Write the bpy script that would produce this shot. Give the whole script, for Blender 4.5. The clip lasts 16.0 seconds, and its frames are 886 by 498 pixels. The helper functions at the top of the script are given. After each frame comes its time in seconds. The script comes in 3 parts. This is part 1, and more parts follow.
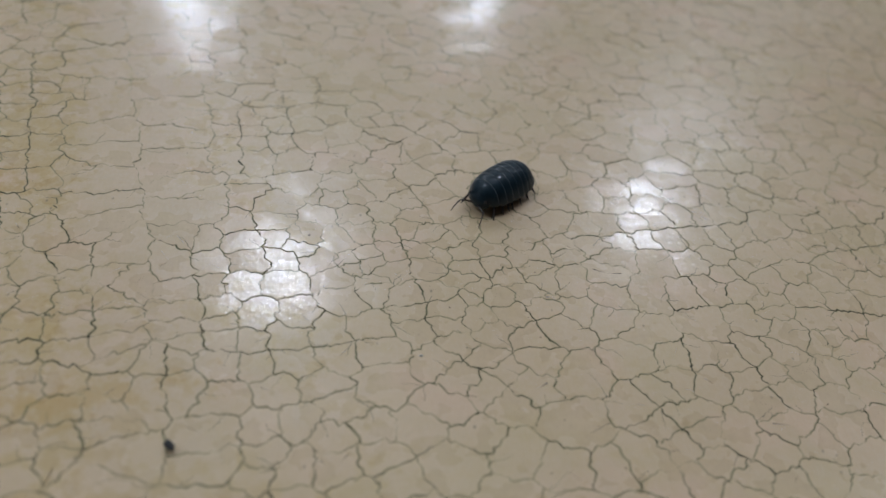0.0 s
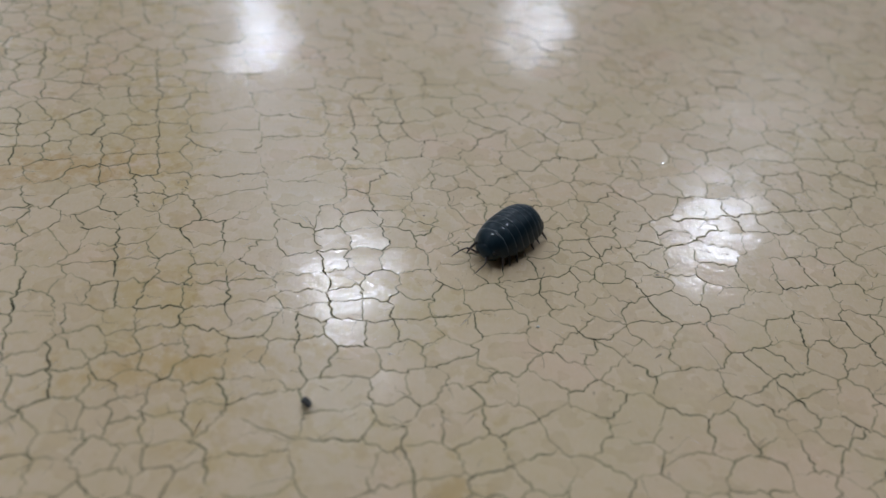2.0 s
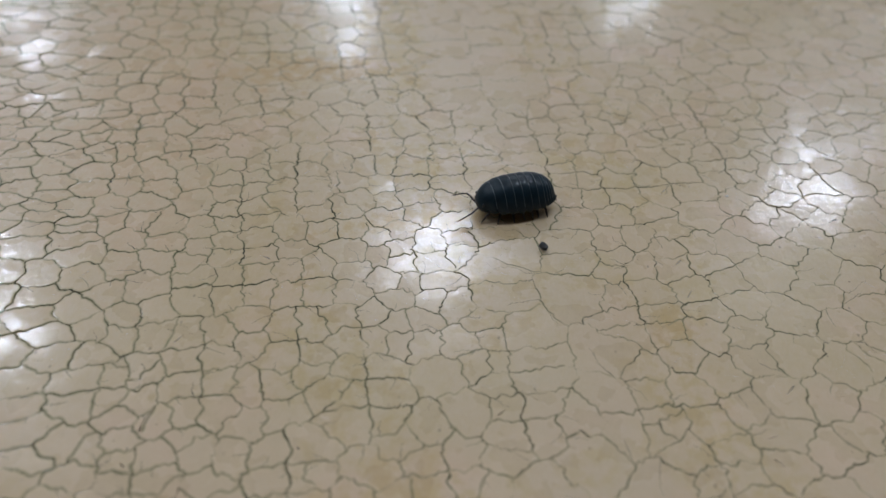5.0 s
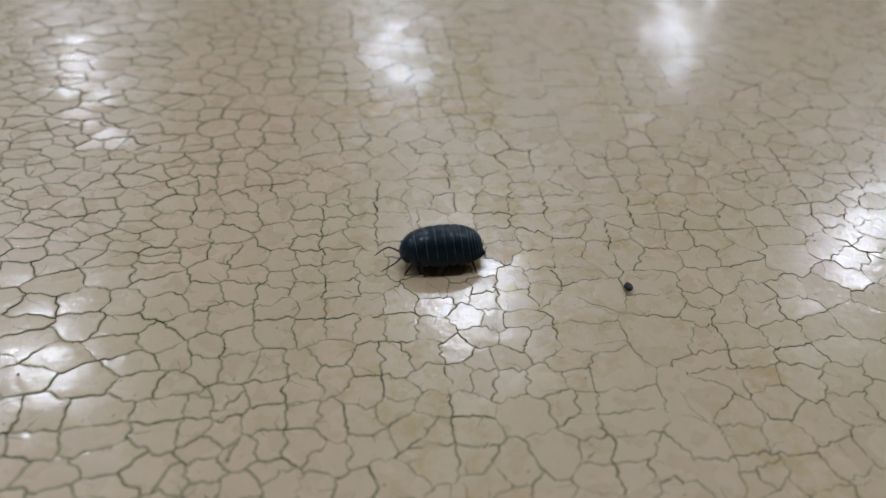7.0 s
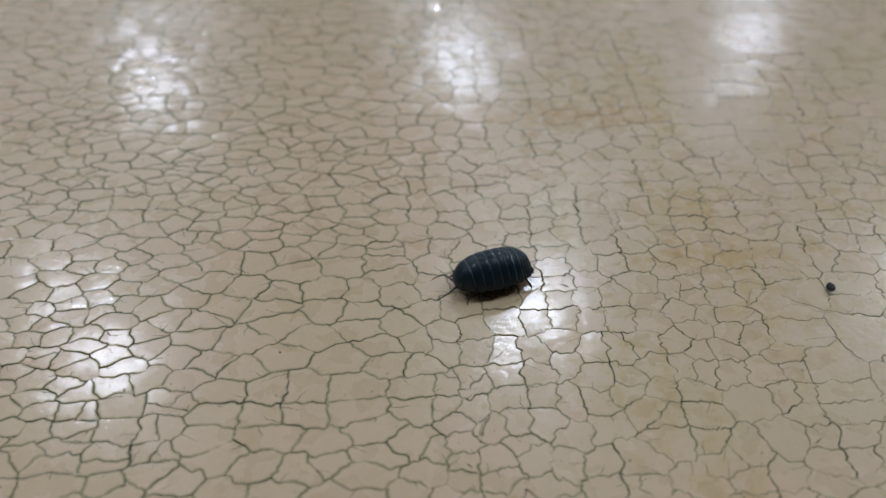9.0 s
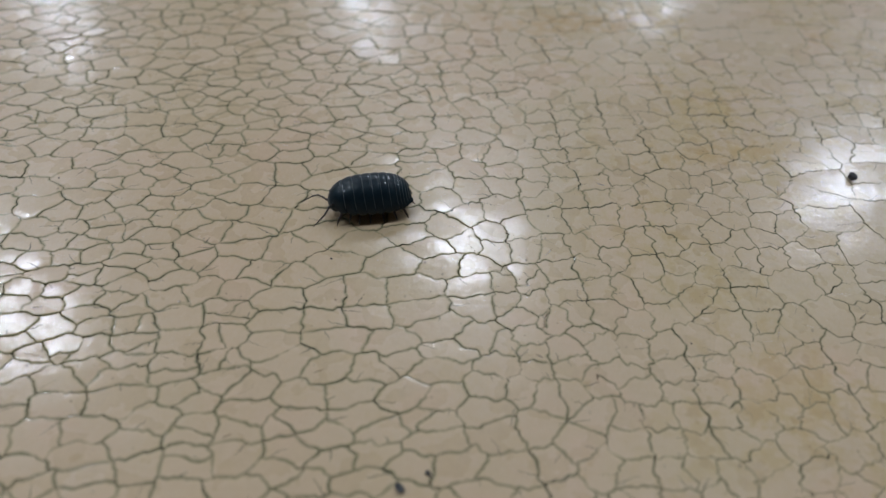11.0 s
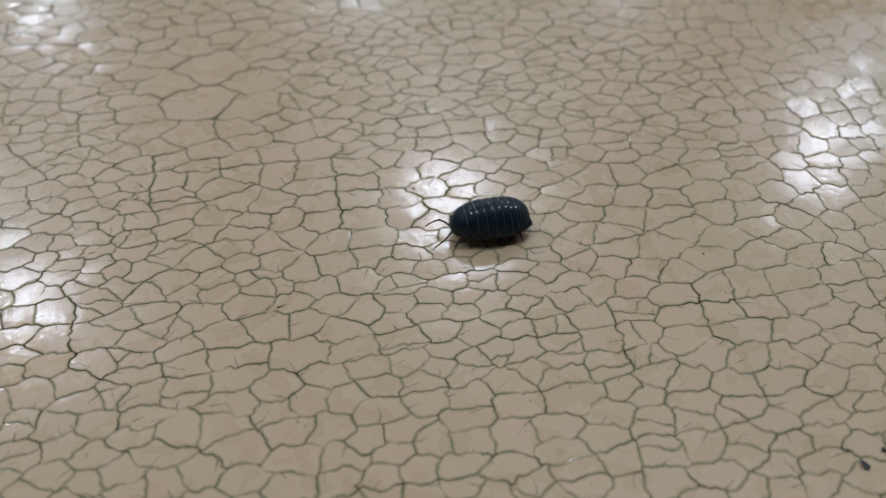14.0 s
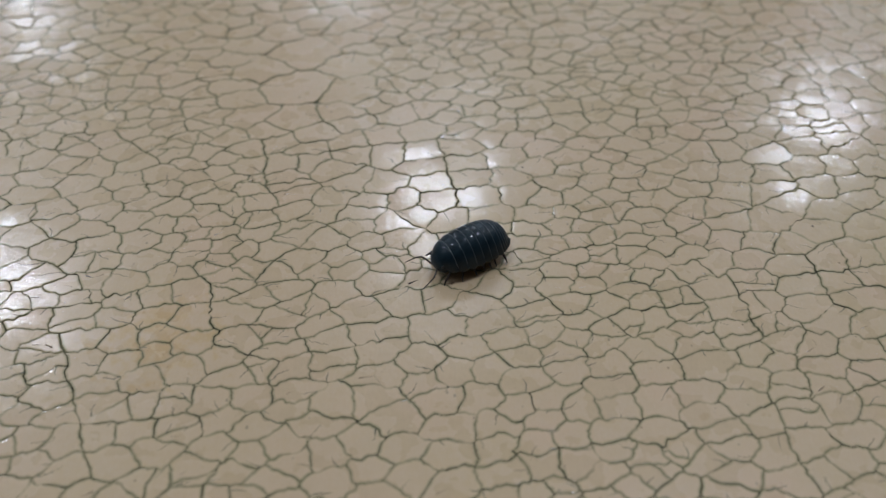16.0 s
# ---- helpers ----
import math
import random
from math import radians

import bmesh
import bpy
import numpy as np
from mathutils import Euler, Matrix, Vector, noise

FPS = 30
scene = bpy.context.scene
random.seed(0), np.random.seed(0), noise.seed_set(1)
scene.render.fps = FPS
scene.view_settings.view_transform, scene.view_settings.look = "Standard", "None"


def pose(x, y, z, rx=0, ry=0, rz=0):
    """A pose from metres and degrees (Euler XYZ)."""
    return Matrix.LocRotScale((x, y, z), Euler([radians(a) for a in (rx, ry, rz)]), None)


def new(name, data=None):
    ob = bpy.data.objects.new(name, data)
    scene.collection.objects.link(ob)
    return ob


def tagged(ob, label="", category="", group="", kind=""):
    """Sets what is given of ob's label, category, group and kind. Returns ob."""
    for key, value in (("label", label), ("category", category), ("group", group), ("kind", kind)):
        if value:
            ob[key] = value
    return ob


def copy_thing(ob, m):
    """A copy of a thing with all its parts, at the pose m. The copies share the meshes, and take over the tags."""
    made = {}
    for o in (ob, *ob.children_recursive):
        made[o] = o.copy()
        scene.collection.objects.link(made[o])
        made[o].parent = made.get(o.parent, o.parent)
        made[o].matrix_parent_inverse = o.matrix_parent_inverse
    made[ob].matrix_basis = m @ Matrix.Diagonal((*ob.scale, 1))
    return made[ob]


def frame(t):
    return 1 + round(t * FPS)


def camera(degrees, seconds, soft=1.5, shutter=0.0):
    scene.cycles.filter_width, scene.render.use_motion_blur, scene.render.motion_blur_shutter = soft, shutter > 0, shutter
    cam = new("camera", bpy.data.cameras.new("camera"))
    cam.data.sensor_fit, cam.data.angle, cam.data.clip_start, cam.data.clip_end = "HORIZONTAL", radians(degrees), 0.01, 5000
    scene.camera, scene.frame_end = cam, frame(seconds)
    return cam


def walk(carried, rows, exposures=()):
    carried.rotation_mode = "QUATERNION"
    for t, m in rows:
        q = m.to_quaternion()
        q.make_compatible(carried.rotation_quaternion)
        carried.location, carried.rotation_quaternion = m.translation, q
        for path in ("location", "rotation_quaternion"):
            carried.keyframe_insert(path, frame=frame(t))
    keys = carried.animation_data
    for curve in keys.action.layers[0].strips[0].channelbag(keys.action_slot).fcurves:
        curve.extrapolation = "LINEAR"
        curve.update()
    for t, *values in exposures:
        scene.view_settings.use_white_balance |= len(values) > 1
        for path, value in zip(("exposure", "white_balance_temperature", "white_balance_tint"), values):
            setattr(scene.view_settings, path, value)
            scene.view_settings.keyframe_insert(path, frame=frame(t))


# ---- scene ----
# ---------------------------------------------------------------- camera
cam = camera(52.1, 16.0)
cam.data.dof.use_dof = True
cam.data.dof.focus_distance = 0.137
cam.data.dof.aperture_fstop = 16.0
PATH = [
    (0.0, 0.00000, 0.00000, 0.09163, 48.28, -7.34, 0.00),
    (0.5, -0.00201, -0.00095, 0.08877, 49.00, -6.92, 0.19),
    (1.0, -0.00495, -0.00333, 0.08591, 49.49, -6.61, 0.94),
    (1.5, -0.00568, -0.00747, 0.08816, 49.48, -6.11, 1.72),
    (2.0, -0.00770, -0.00827, 0.08881, 49.46, -5.05, 2.94),
    (2.5, -0.00832, -0.01327, 0.08989, 49.97, -5.02, 3.19),
    (3.0, -0.01156, -0.02112, 0.09016, 50.42, -4.50, 3.97),
    (3.5, -0.01253, -0.02175, 0.08974, 48.45, -3.65, 5.02),
    (4.0, -0.01894, -0.02436, 0.09105, 48.68, -3.47, 4.81),
    (4.5, -0.02623, -0.03253, 0.09473, 46.97, -3.92, 4.77),
    (4.7, -0.02613, -0.03752, 0.09455, 46.49, -2.95, 6.10),
    (6.8, -0.03108, -0.03856, 0.09022, 49.73, -0.82, 9.55),
    (7.0, -0.03243, -0.03892, 0.09140, 49.72, -1.26, 9.96),
    (7.5, -0.03398, -0.04428, 0.09487, 50.20, -0.46, 12.70),
    (8.0, -0.03737, -0.04461, 0.09545, 49.91, -0.29, 13.23),
    (8.5, -0.04017, -0.05105, 0.09573, 50.17, 0.39, 14.43),
    (9.0, -0.05479, -0.05306, 0.09630, 50.31, 0.17, 13.43),
    (9.2, -0.05599, -0.05606, 0.09383, 50.14, 0.40, 13.50),
    (11.3, -0.07658, -0.06054, 0.09216, 46.34, -1.64, 7.96),
    (11.5, -0.07952, -0.06052, 0.09217, 46.35, -1.37, 8.11),
    (12.0, -0.08962, -0.06181, 0.09351, 46.21, -1.20, 7.82),
    (12.5, -0.10067, -0.06132, 0.09565, 46.04, -1.43, 6.74),
    (13.0, -0.11274, -0.06430, 0.09731, 46.09, -0.88, 6.38),
    (13.5, -0.12229, -0.06705, 0.09923, 45.22, -0.45, 5.90),
    (14.0, -0.13044, -0.07037, 0.10104, 44.42, -0.11, 5.67),
    (14.5, -0.13488, -0.07243, 0.10253, 44.31, -0.14, 5.34),
    (15.0, -0.14040, -0.07411, 0.10128, 44.27, 0.32, 5.43),
    (15.5, -0.14482, -0.07344, 0.10200, 44.03, 0.17, 4.86),
    (16.0, -0.15176, -0.07656, 0.10179, 43.96, -0.37, 4.26),
]

walk(cam, [(t, pose(x, y, z, rx, ry, rz)) for t, x, y, z, rx, ry, rz in PATH],
     exposures=[(0.0, -0.01), (4.5, -0.02), (9.0, -0.02), (11.5, -0.03), (16.0, -0.04)])

# ---------------------------------------------------------------- light
GRAIN = 16.0            # degrees by which the boards and the room stand turned
CEILING = 2.7
LAMP_POWER = 72.0
world = bpy.data.worlds.new("world")
world.use_nodes = True
world.node_tree.nodes["Background"].inputs[0].default_value = (0.6, 0.62, 0.66, 1)
world.node_tree.nodes["Background"].inputs[1].default_value = 0.05
scene.world = world

CU, SU = math.cos(radians(GRAIN)), math.sin(radians(GRAIN))


def to_uv(x, y):
    """Across and along the grain."""
    return x * CU + y * SU, -x * SU + y * CU


def from_uv(u, v):
    return u * CU - v * SU, u * SU + v * CU


# ---------------------------------------------------------------- materials
class Nodes:
    def __init__(self, name):
        self.mat = bpy.data.materials.new(name)
        self.mat.use_nodes = True
        self.tree = self.mat.node_tree
        self.bsdf = self.tree.nodes["Principled BSDF"]

    def node(self, kind, **inputs):
        n = self.tree.nodes.new(kind)
        for key, value in inputs.items():
            self.put(n.inputs[key.replace("_", " ")], value)
        return n

    def put(self, socket, value):
        if isinstance(value, bpy.types.NodeSocket):
            self.tree.links.new(value, socket)
        elif isinstance(value, (tuple, list)) and len(value) == 3 and len(socket.default_value) == 4:
            socket.default_value = (*value, 1)
        else:
            socket.default_value = value

    def set(self, **inputs):
        for key, value in inputs.items():
            self.put(self.bsdf.inputs[key.replace("_", " ")], value)
        return self

    def math(self, op, a, b=0.0, c=0.0, clamp=False):
        n = self.tree.nodes.new("ShaderNodeMath")
        n.operation, n.use_clamp = op, clamp
        for s, v in zip(n.inputs, (a, b, c)):
            self.put(s, v)
        return n.outputs[0]

    def mix(self, fac, a, b, blend="MIX"):
        n = self.tree.nodes.new("ShaderNodeMix")
        n.data_type, n.blend_type = "RGBA", blend
        self.put(n.inputs[0], fac), self.put(n.inputs[6], a), self.put(n.inputs[7], b)
        return n.outputs[2]

    def span(self, value, lo, hi, to_lo=0.0, to_hi=1.0):
        n = self.tree.nodes.new("ShaderNodeMapRange")
        n.interpolation_type = "SMOOTHSTEP"
        for s, v in zip(n.inputs, (value, lo, hi, to_lo, to_hi)):
            self.put(s, v)
        return n.outputs[0]

    def place(self, turn=0.0, stretch=(1, 1, 1), shift=(0, 0, 0)):
        g = self.tree.nodes.new("ShaderNodeNewGeometry")
        m = self.tree.nodes.new("ShaderNodeMapping")
        self.put(m.inputs["Vector"], g.outputs["Position"])
        m.inputs["Rotation"].default_value = (0, 0, radians(turn))
        m.inputs["Scale"].default_value, m.inputs["Location"].default_value = stretch, shift
        return m.outputs[0]

    def own(self):
        return self.tree.nodes.new("ShaderNodeTexCoord").outputs["Object"]

    def noise(self, vector, scale, detail=3.0, rough=0.5):
        return self.node("ShaderNodeTexNoise", Vector=vector, Scale=scale, Detail=detail, Roughness=rough).outputs["Fac"]

    def bump(self, height, distance, strength=1.0):
        self.put(self.bsdf.inputs["Normal"], self.node("ShaderNodeBump", Height=height, Distance=distance, Strength=strength).outputs[0])
        return self


def paint_material():
    m = Nodes("aged_cream_paint")
    at = m.place()
    along = m.place(-GRAIN, (1.0, 0.22, 1.0))
    wide = m.noise(at, 22, 3)
    tone = m.mix(m.span(wide, 0.3, 0.7), (0.549, 0.405, 0.257), (0.602, 0.459, 0.305))
    fine = m.noise(at, 420, 4, 0.6)
    tone = m.mix(m.span(fine, 0.3, 0.75, 0.0, 0.18), tone, (0.43, 0.342, 0.225))
    island = m.tree.nodes.new("ShaderNodeNewGeometry").outputs["Random Per Island"]
    single = m.tree.nodes.new("ShaderNodeObjectInfo").outputs["Random"]
    each = m.math("FRACT", m.math("ADD", island, single))
    tone = m.mix(m.math("MULTIPLY", each, 0.09), tone, (0.41, 0.332, 0.220))
    blotch = m.span(m.noise(at, 130, 3, 0.6), 0.42, 0.66)
    tone = m.mix(m.math("MULTIPLY", blotch, 0.22), tone, (0.475, 0.366, 0.200))
    pink = m.span(m.noise(at, 75, 2), 0.5, 0.7)
    tone = m.mix(m.math("MULTIPLY", pink, 0.55), tone, (0.616, 0.435, 0.304))
    tone = m.mix(m.math("MULTIPLY", m.span(m.noise(m.place(shift=(3, 1, 0)), 38, 2), 0.48, 0.66), 0.5), tone, (0.513, 0.402, 0.237))
    # ochre water stains on the boards where the old varnish bled through
    sep = m.tree.nodes.new("ShaderNodeSeparateXYZ")
    m.put(sep.inputs[0], m.place(-GRAIN))
    u, v = sep.outputs[0], sep.outputs[1]
    strip = m.math("MULTIPLY", m.span(u, -0.062, -0.035), m.span(u, 0.014, 0.030, 1.0, 0.0))
    strip = m.math("MAXIMUM", strip, 0.25)
    blot = m.math("MULTIPLY", m.span(m.noise(at, 260, 4, 0.65), 0.44, 0.60), m.span(m.noise(at, 45, 2), 0.42, 0.58))
    tone = m.mix(m.math("MULTIPLY", strip, m.math("MULTIPLY_ADD", blot, 0.42, 0.06)), tone, (0.45, 0.315, 0.120))
    blur = m.tree.nodes.new("ShaderNodeVectorMath")
    blur.operation = "MULTIPLY_ADD"
    m.put(blur.inputs[0], m.node("ShaderNodeTexNoise", Vector=at, Scale=420.0, Detail=3.0).outputs["Color"])
    blur.inputs[1].default_value = (0.0035, 0.0035, 0.0)
    m.put(blur.inputs[2], at)
    drops = m.node("ShaderNodeTexVoronoi", Vector=blur.outputs[0], Scale=150.0)
    hue = m.tree.nodes.new("ShaderNodeSeparateColor")
    m.put(hue.inputs[0], drops.outputs["Color"])
    drop = m.math("MULTIPLY", m.span(drops.outputs["Distance"], 0.06, 0.15, 1.0, 0.0), m.span(hue.outputs[0], 0.45, 0.9))
    tone = m.mix(m.math("MULTIPLY", drop, 0.5), tone, (0.40, 0.285, 0.130))
    # spilt and bled stains: place and reach across and along the grain, strength, colour
    for su, sv, ru, rv, strong, colour in (
            (-0.034, 0.1205, 0.021, 0.0060, 0.75, (0.45, 0.285, 0.110)), (-0.016, 0.0760, 0.022, 0.0045, 0.65, (0.46, 0.305, 0.115)),
            (-0.066, 0.1150, 0.022, 0.0480, 0.62, (0.56, 0.385, 0.235)), (-0.030, 0.0270, 0.010, 0.0110, 0.50, (0.50, 0.345, 0.160)), (-0.190, 0.0554, 0.010, 0.0085, 0.85, (0.50, 0.320, 0.120)),
            (-0.163, 0.1150, 0.013, 0.0280, 0.60, (0.60, 0.430, 0.290)), (-0.205, 0.1300, 0.020, 0.0280, 0.45, (0.48, 0.370, 0.180)), (-0.018, 0.1280, 0.008, 0.0220, 0.55, (0.48, 0.340, 0.150)),
            (0.0127, 0.0490, 0.004, 0.0070, 0.70, (0.45, 0.310, 0.130)), (-0.020, 0.0900, 0.010, 0.0080, 0.60, (0.47, 0.330, 0.140))):
        du, dv = m.math("MULTIPLY_ADD", u, 1 / ru, -su / ru), m.math("MULTIPLY_ADD", v, 1 / rv, -sv / rv)
        near = m.math("SQRT", m.math("ADD", m.math("MULTIPLY", du, du), m.math("MULTIPLY", dv, dv)))
        ragged = m.math("ADD", near, m.math("MULTIPLY_ADD", m.noise(at, 330, 4, 0.65), 4.4, -2.1))
        tone = m.mix(m.math("MULTIPLY", m.span(ragged, 0.1, 1.1, 1.0, 0.0), strong), tone, colour)
    # pale halo of the lamp reflections, painted along the smooth band where two boards meet
    halo_band = m.math("MULTIPLY", m.span(u, -0.014, -0.010), m.span(u, 0.001, 0.006, 1.0, 0.0))
    tone = m.mix(m.math("MULTIPLY", halo_band, 0.14), tone, (0.600, 0.490, 0.385))
    # the tone turns warmer towards the negative-u end of the boards
    tone = m.mix(m.span(u, -0.02, -0.14, 0.0, 0.45), tone, (0.600, 0.428, 0.266))
    # specks of dirt and small pits
    pits = m.node("ShaderNodeTexVoronoi", Vector=m.place(-GRAIN, (1.0, 0.62, 1.0)), Scale=420.0)
    pit = m.math("MULTIPLY", m.span(pits.outputs["Distance"], 0.04, 0.10, 1.0, 0.0), m.span(m.noise(at, 60, 2), 0.48, 0.58))
    tone = m.mix(m.math("MULTIPLY", pit, 0.7), tone, (0.22, 0.18, 0.12))
    dots = m.node("ShaderNodeTexVoronoi", Vector=at, Scale=260.0)
    speck = m.math("MULTIPLY", m.span(dots.outputs["Distance"], 0.022, 0.045, 1.0, 0.0), m.span(m.noise(at, 90, 1), 0.44, 0.52))
    tone = m.mix(m.math("MULTIPLY", speck, 0.85), tone, (0.10, 0.060, 0.035))
    # grime that has crept out of the cracks over the rims
    rim = m.tree.nodes.new("ShaderNodeAttribute")
    rim.attribute_name = "grime"
    creep = m.math("MULTIPLY", rim.outputs["Fac"], m.span(m.noise(at, 500, 3, 0.6), 0.25, 0.7, 0.45, 1.0), clamp=True)
    tone = m.mix(creep, tone, (0.262, 0.238, 0.128))
    clean = m.math("MULTIPLY_ADD", creep, -0.75, 1.0)
    m.set(Base_Color=tone, Roughness=m.span(m.noise(at, 160, 3), 0.3, 0.7, 0.27, 0.34), Coat_Weight=m.math("MULTIPLY", clean, m.span(m.noise(m.place(-GRAIN, (1.0, 0.4, 1.0)), 2000, 3, 0.7), 0.34, 0.66, 0.10, 0.46)),
          Coat_Roughness=m.span(m.noise(at, 300, 2), 0.3, 0.7, 0.065, 0.11), Specular_IOR_Level=0.0)
    orange_peel = m.math("ADD", m.math("MULTIPLY", m.noise(m.place(-GRAIN, (1.0, 0.5, 1.0)), 2200, 2, 0.5), 7.0), m.math("MULTIPLY", m.noise(at, 800, 1, 0.5), 14.0))
    m.bump(m.math("ADD", orange_peel, m.math("MULTIPLY", m.noise(along, 500, 2), 0.5)), 0.0000020, 1.0)
    m.put(m.bsdf.inputs["Coat Normal"], m.bsdf.inputs["Normal"].links[0].from_socket)
    # the dull gloss of the worn varnish round each reflection
    gloss = m.node("ShaderNodeBsdfGlossy", Roughness=m.span(m.noise(at, 160, 3), 0.3, 0.7, 0.25, 0.32))
    gloss.distribution = "GGX"
    m.put(gloss.inputs["Normal"], m.bsdf.inputs["Normal"].links[0].from_socket)
    brushed = m.span(m.noise(m.place(-GRAIN, (1.0, 0.35, 1.0)), 2600, 4, 0.7), 0.35, 0.65, 0.72, 1.36)
    both = m.tree.nodes.new("ShaderNodeMixShader")
    m.put(both.inputs[0], m.math("MULTIPLY", m.node("ShaderNodeFresnel", IOR=1.5).outputs[0], m.math("MULTIPLY", clean, m.math("MULTIPLY", brushed, m.span(m.noise(at, 700, 3, 0.65), 0.33, 0.67, 0.68, 1.29)))))
    m.put(both.inputs[1], m.bsdf.outputs[0]), m.put(both.inputs[2], gloss.outputs[0])
    m.put(m.tree.nodes["Material Output"].inputs["Surface"], both.outputs[0])
    return m.mat


def dirt_material():
    m = Nodes("crack_dirt")
    at = m.place()
    m.set(Base_Color=m.mix(m.span(m.noise(at, 330, 3, 0.6), 0.36, 0.62), (0.018, 0.016, 0.010), (0.150, 0.134, 0.078)), Roughness=0.9, Specular_IOR_Level=0.15)
    return m.mat


def shell_material():
    m = Nodes("slate_black_shell")
    at = m.own()
    cloud = m.noise(at, 700, 4, 0.6)
    m.set(Base_Color=m.mix(m.span(cloud, 0.3, 0.7), (0.006, 0.014, 0.020), (0.012, 0.025, 0.034)), Roughness=m.span(m.noise(at, 1800, 3), 0.3, 0.7, 0.30, 0.42),
          Coat_Weight=0.34, Coat_Roughness=0.06, Specular_IOR_Level=0.12)
    m.bump(m.noise(at, 1100, 2), 0.00006, 0.8)
    return m.mat


def plain_material(name, a, b, scale, roughness, distance=0.0, **more):
    m = Nodes(name)
    at = m.own()
    m.set(Base_Color=m.mix(m.span(m.noise(at, scale, 4), 0.3, 0.7), a, b), Roughness=roughness, **more)
    if distance:
        m.bump(m.noise(at, scale * 2, 4), distance, 0.6)
    return m.mat


PAINT = paint_material()
DIRT = dirt_material()
GRIME = plain_material("grimy_paint_edge", (0.06, 0.056, 0.030), (0.22, 0.20, 0.115), 400, 0.5)
SHELL = shell_material()
MARGIN = plain_material("pale_segment_margin", (0.045, 0.060, 0.070), (0.12, 0.14, 0.15), 900, 0.4)
LIMB = plain_material("brown_black_limb", (0.016, 0.011, 0.009), (0.045, 0.028, 0.021), 1500, 0.4)
BELLY = plain_material("dark_underside", (0.010, 0.009, 0.008), (0.02, 0.017, 0.014), 900, 0.6)
CRUMB = plain_material("charcoal_crumb", (0.012, 0.012, 0.012), (0.055, 0.05, 0.045), 1200, 0.55, 0.0001)
WHITE = plain_material("white_fleck", (0.75, 0.74, 0.70), (0.62, 0.60, 0.55), 1500, 0.6)
WALL = plain_material("matt_wall_paint", (0.33, 0.31, 0.28), (0.38, 0.36, 0.33), 3, 0.8, 0.001)
CEIL = plain_material("grey_ceiling_paint", (0.40, 0.40, 0.39), (0.45, 0.45, 0.44), 3, 0.85, 0.001)
TRIM = plain_material("white_lamp_ring", (0.70, 0.70, 0.69), (0.78, 0.78, 0.77), 20, 0.4)
GLOW = Nodes("lit_diffuser").set(Base_Color=(0.8, 0.8, 0.8), Emission_Color=(0.858, 0.98, 1.17), Emission_Strength=LAMP_POWER).mat


# ---------------------------------------------------------------- building helpers
def mesh_of(name, verts, faces, materials, indices=None, smooth=True):
    me = bpy.data.meshes.new(name)
    me.from_pydata(verts, [], faces)
    for mat in materials:
        me.materials.append(mat)
    if indices is not None:
        me.polygons.foreach_set("material_index", indices)
    me.polygons.foreach_set("use_smooth", [smooth and (indices is None or i == 0) for i in (indices or range(len(me.polygons)))])
    me.update()
    return me


def part(name, bm, material, parent, label="", m=None):
    me = bpy.data.meshes.new(name)
    bmesh.ops.recalc_face_normals(bm, faces=bm.faces)
    bm.to_mesh(me)
    bm.free()
    me.materials.append(material)
    me.polygons.foreach_set("use_smooth", [True] * len(me.polygons))
    ob = new(name, me)
    ob.parent = parent
    if m is not None:
        ob.matrix_basis = m
    return tagged(ob, label) if label else ob


def box_bm(bm, lo, hi):
    r = bmesh.ops.create_cube(bm, size=1)
    for w in r["verts"]:
        w.co = [lo[i] + (w.co[i] + 0.5) * (hi[i] - lo[i]) for i in range(3)]
    return bm


def tube(bm, points, radii, sides=8):
    """A closed tapering tube along points."""
    rings = []
    for i, p in enumerate(points):
        a, b = points[max(i - 1, 0)], points[min(i + 1, len(points) - 1)]
        q = (Vector(b) - Vector(a)).to_track_quat("Z", "Y")
        rings.append([bm.verts.new(Vector(p) + q @ Vector((radii[i] * math.cos(k * math.tau / sides), radii[i] * math.sin(k * math.tau / sides), 0))) for k in range(sides)])
    for r, s in zip(rings, rings[1:]):
        for k in range(sides):
            bm.faces.new((r[k], r[(k + 1) % sides], s[(k + 1) % sides], s[k]))
    bm.faces.new(rings[0][::-1])
    bm.faces.new(rings[-1])
    return bm


# ---------------------------------------------------------------- the room
ROOM = (-7.0, 7.0, -4.5, 9.5)       # across and along, from the spot where the walk begins
AREA = (-0.252, 0.200, -0.016, 0.196)  # the crackled stretch that is built plate by plate, across and along the grain
DEPTH = 0.00013                     # paint thickness


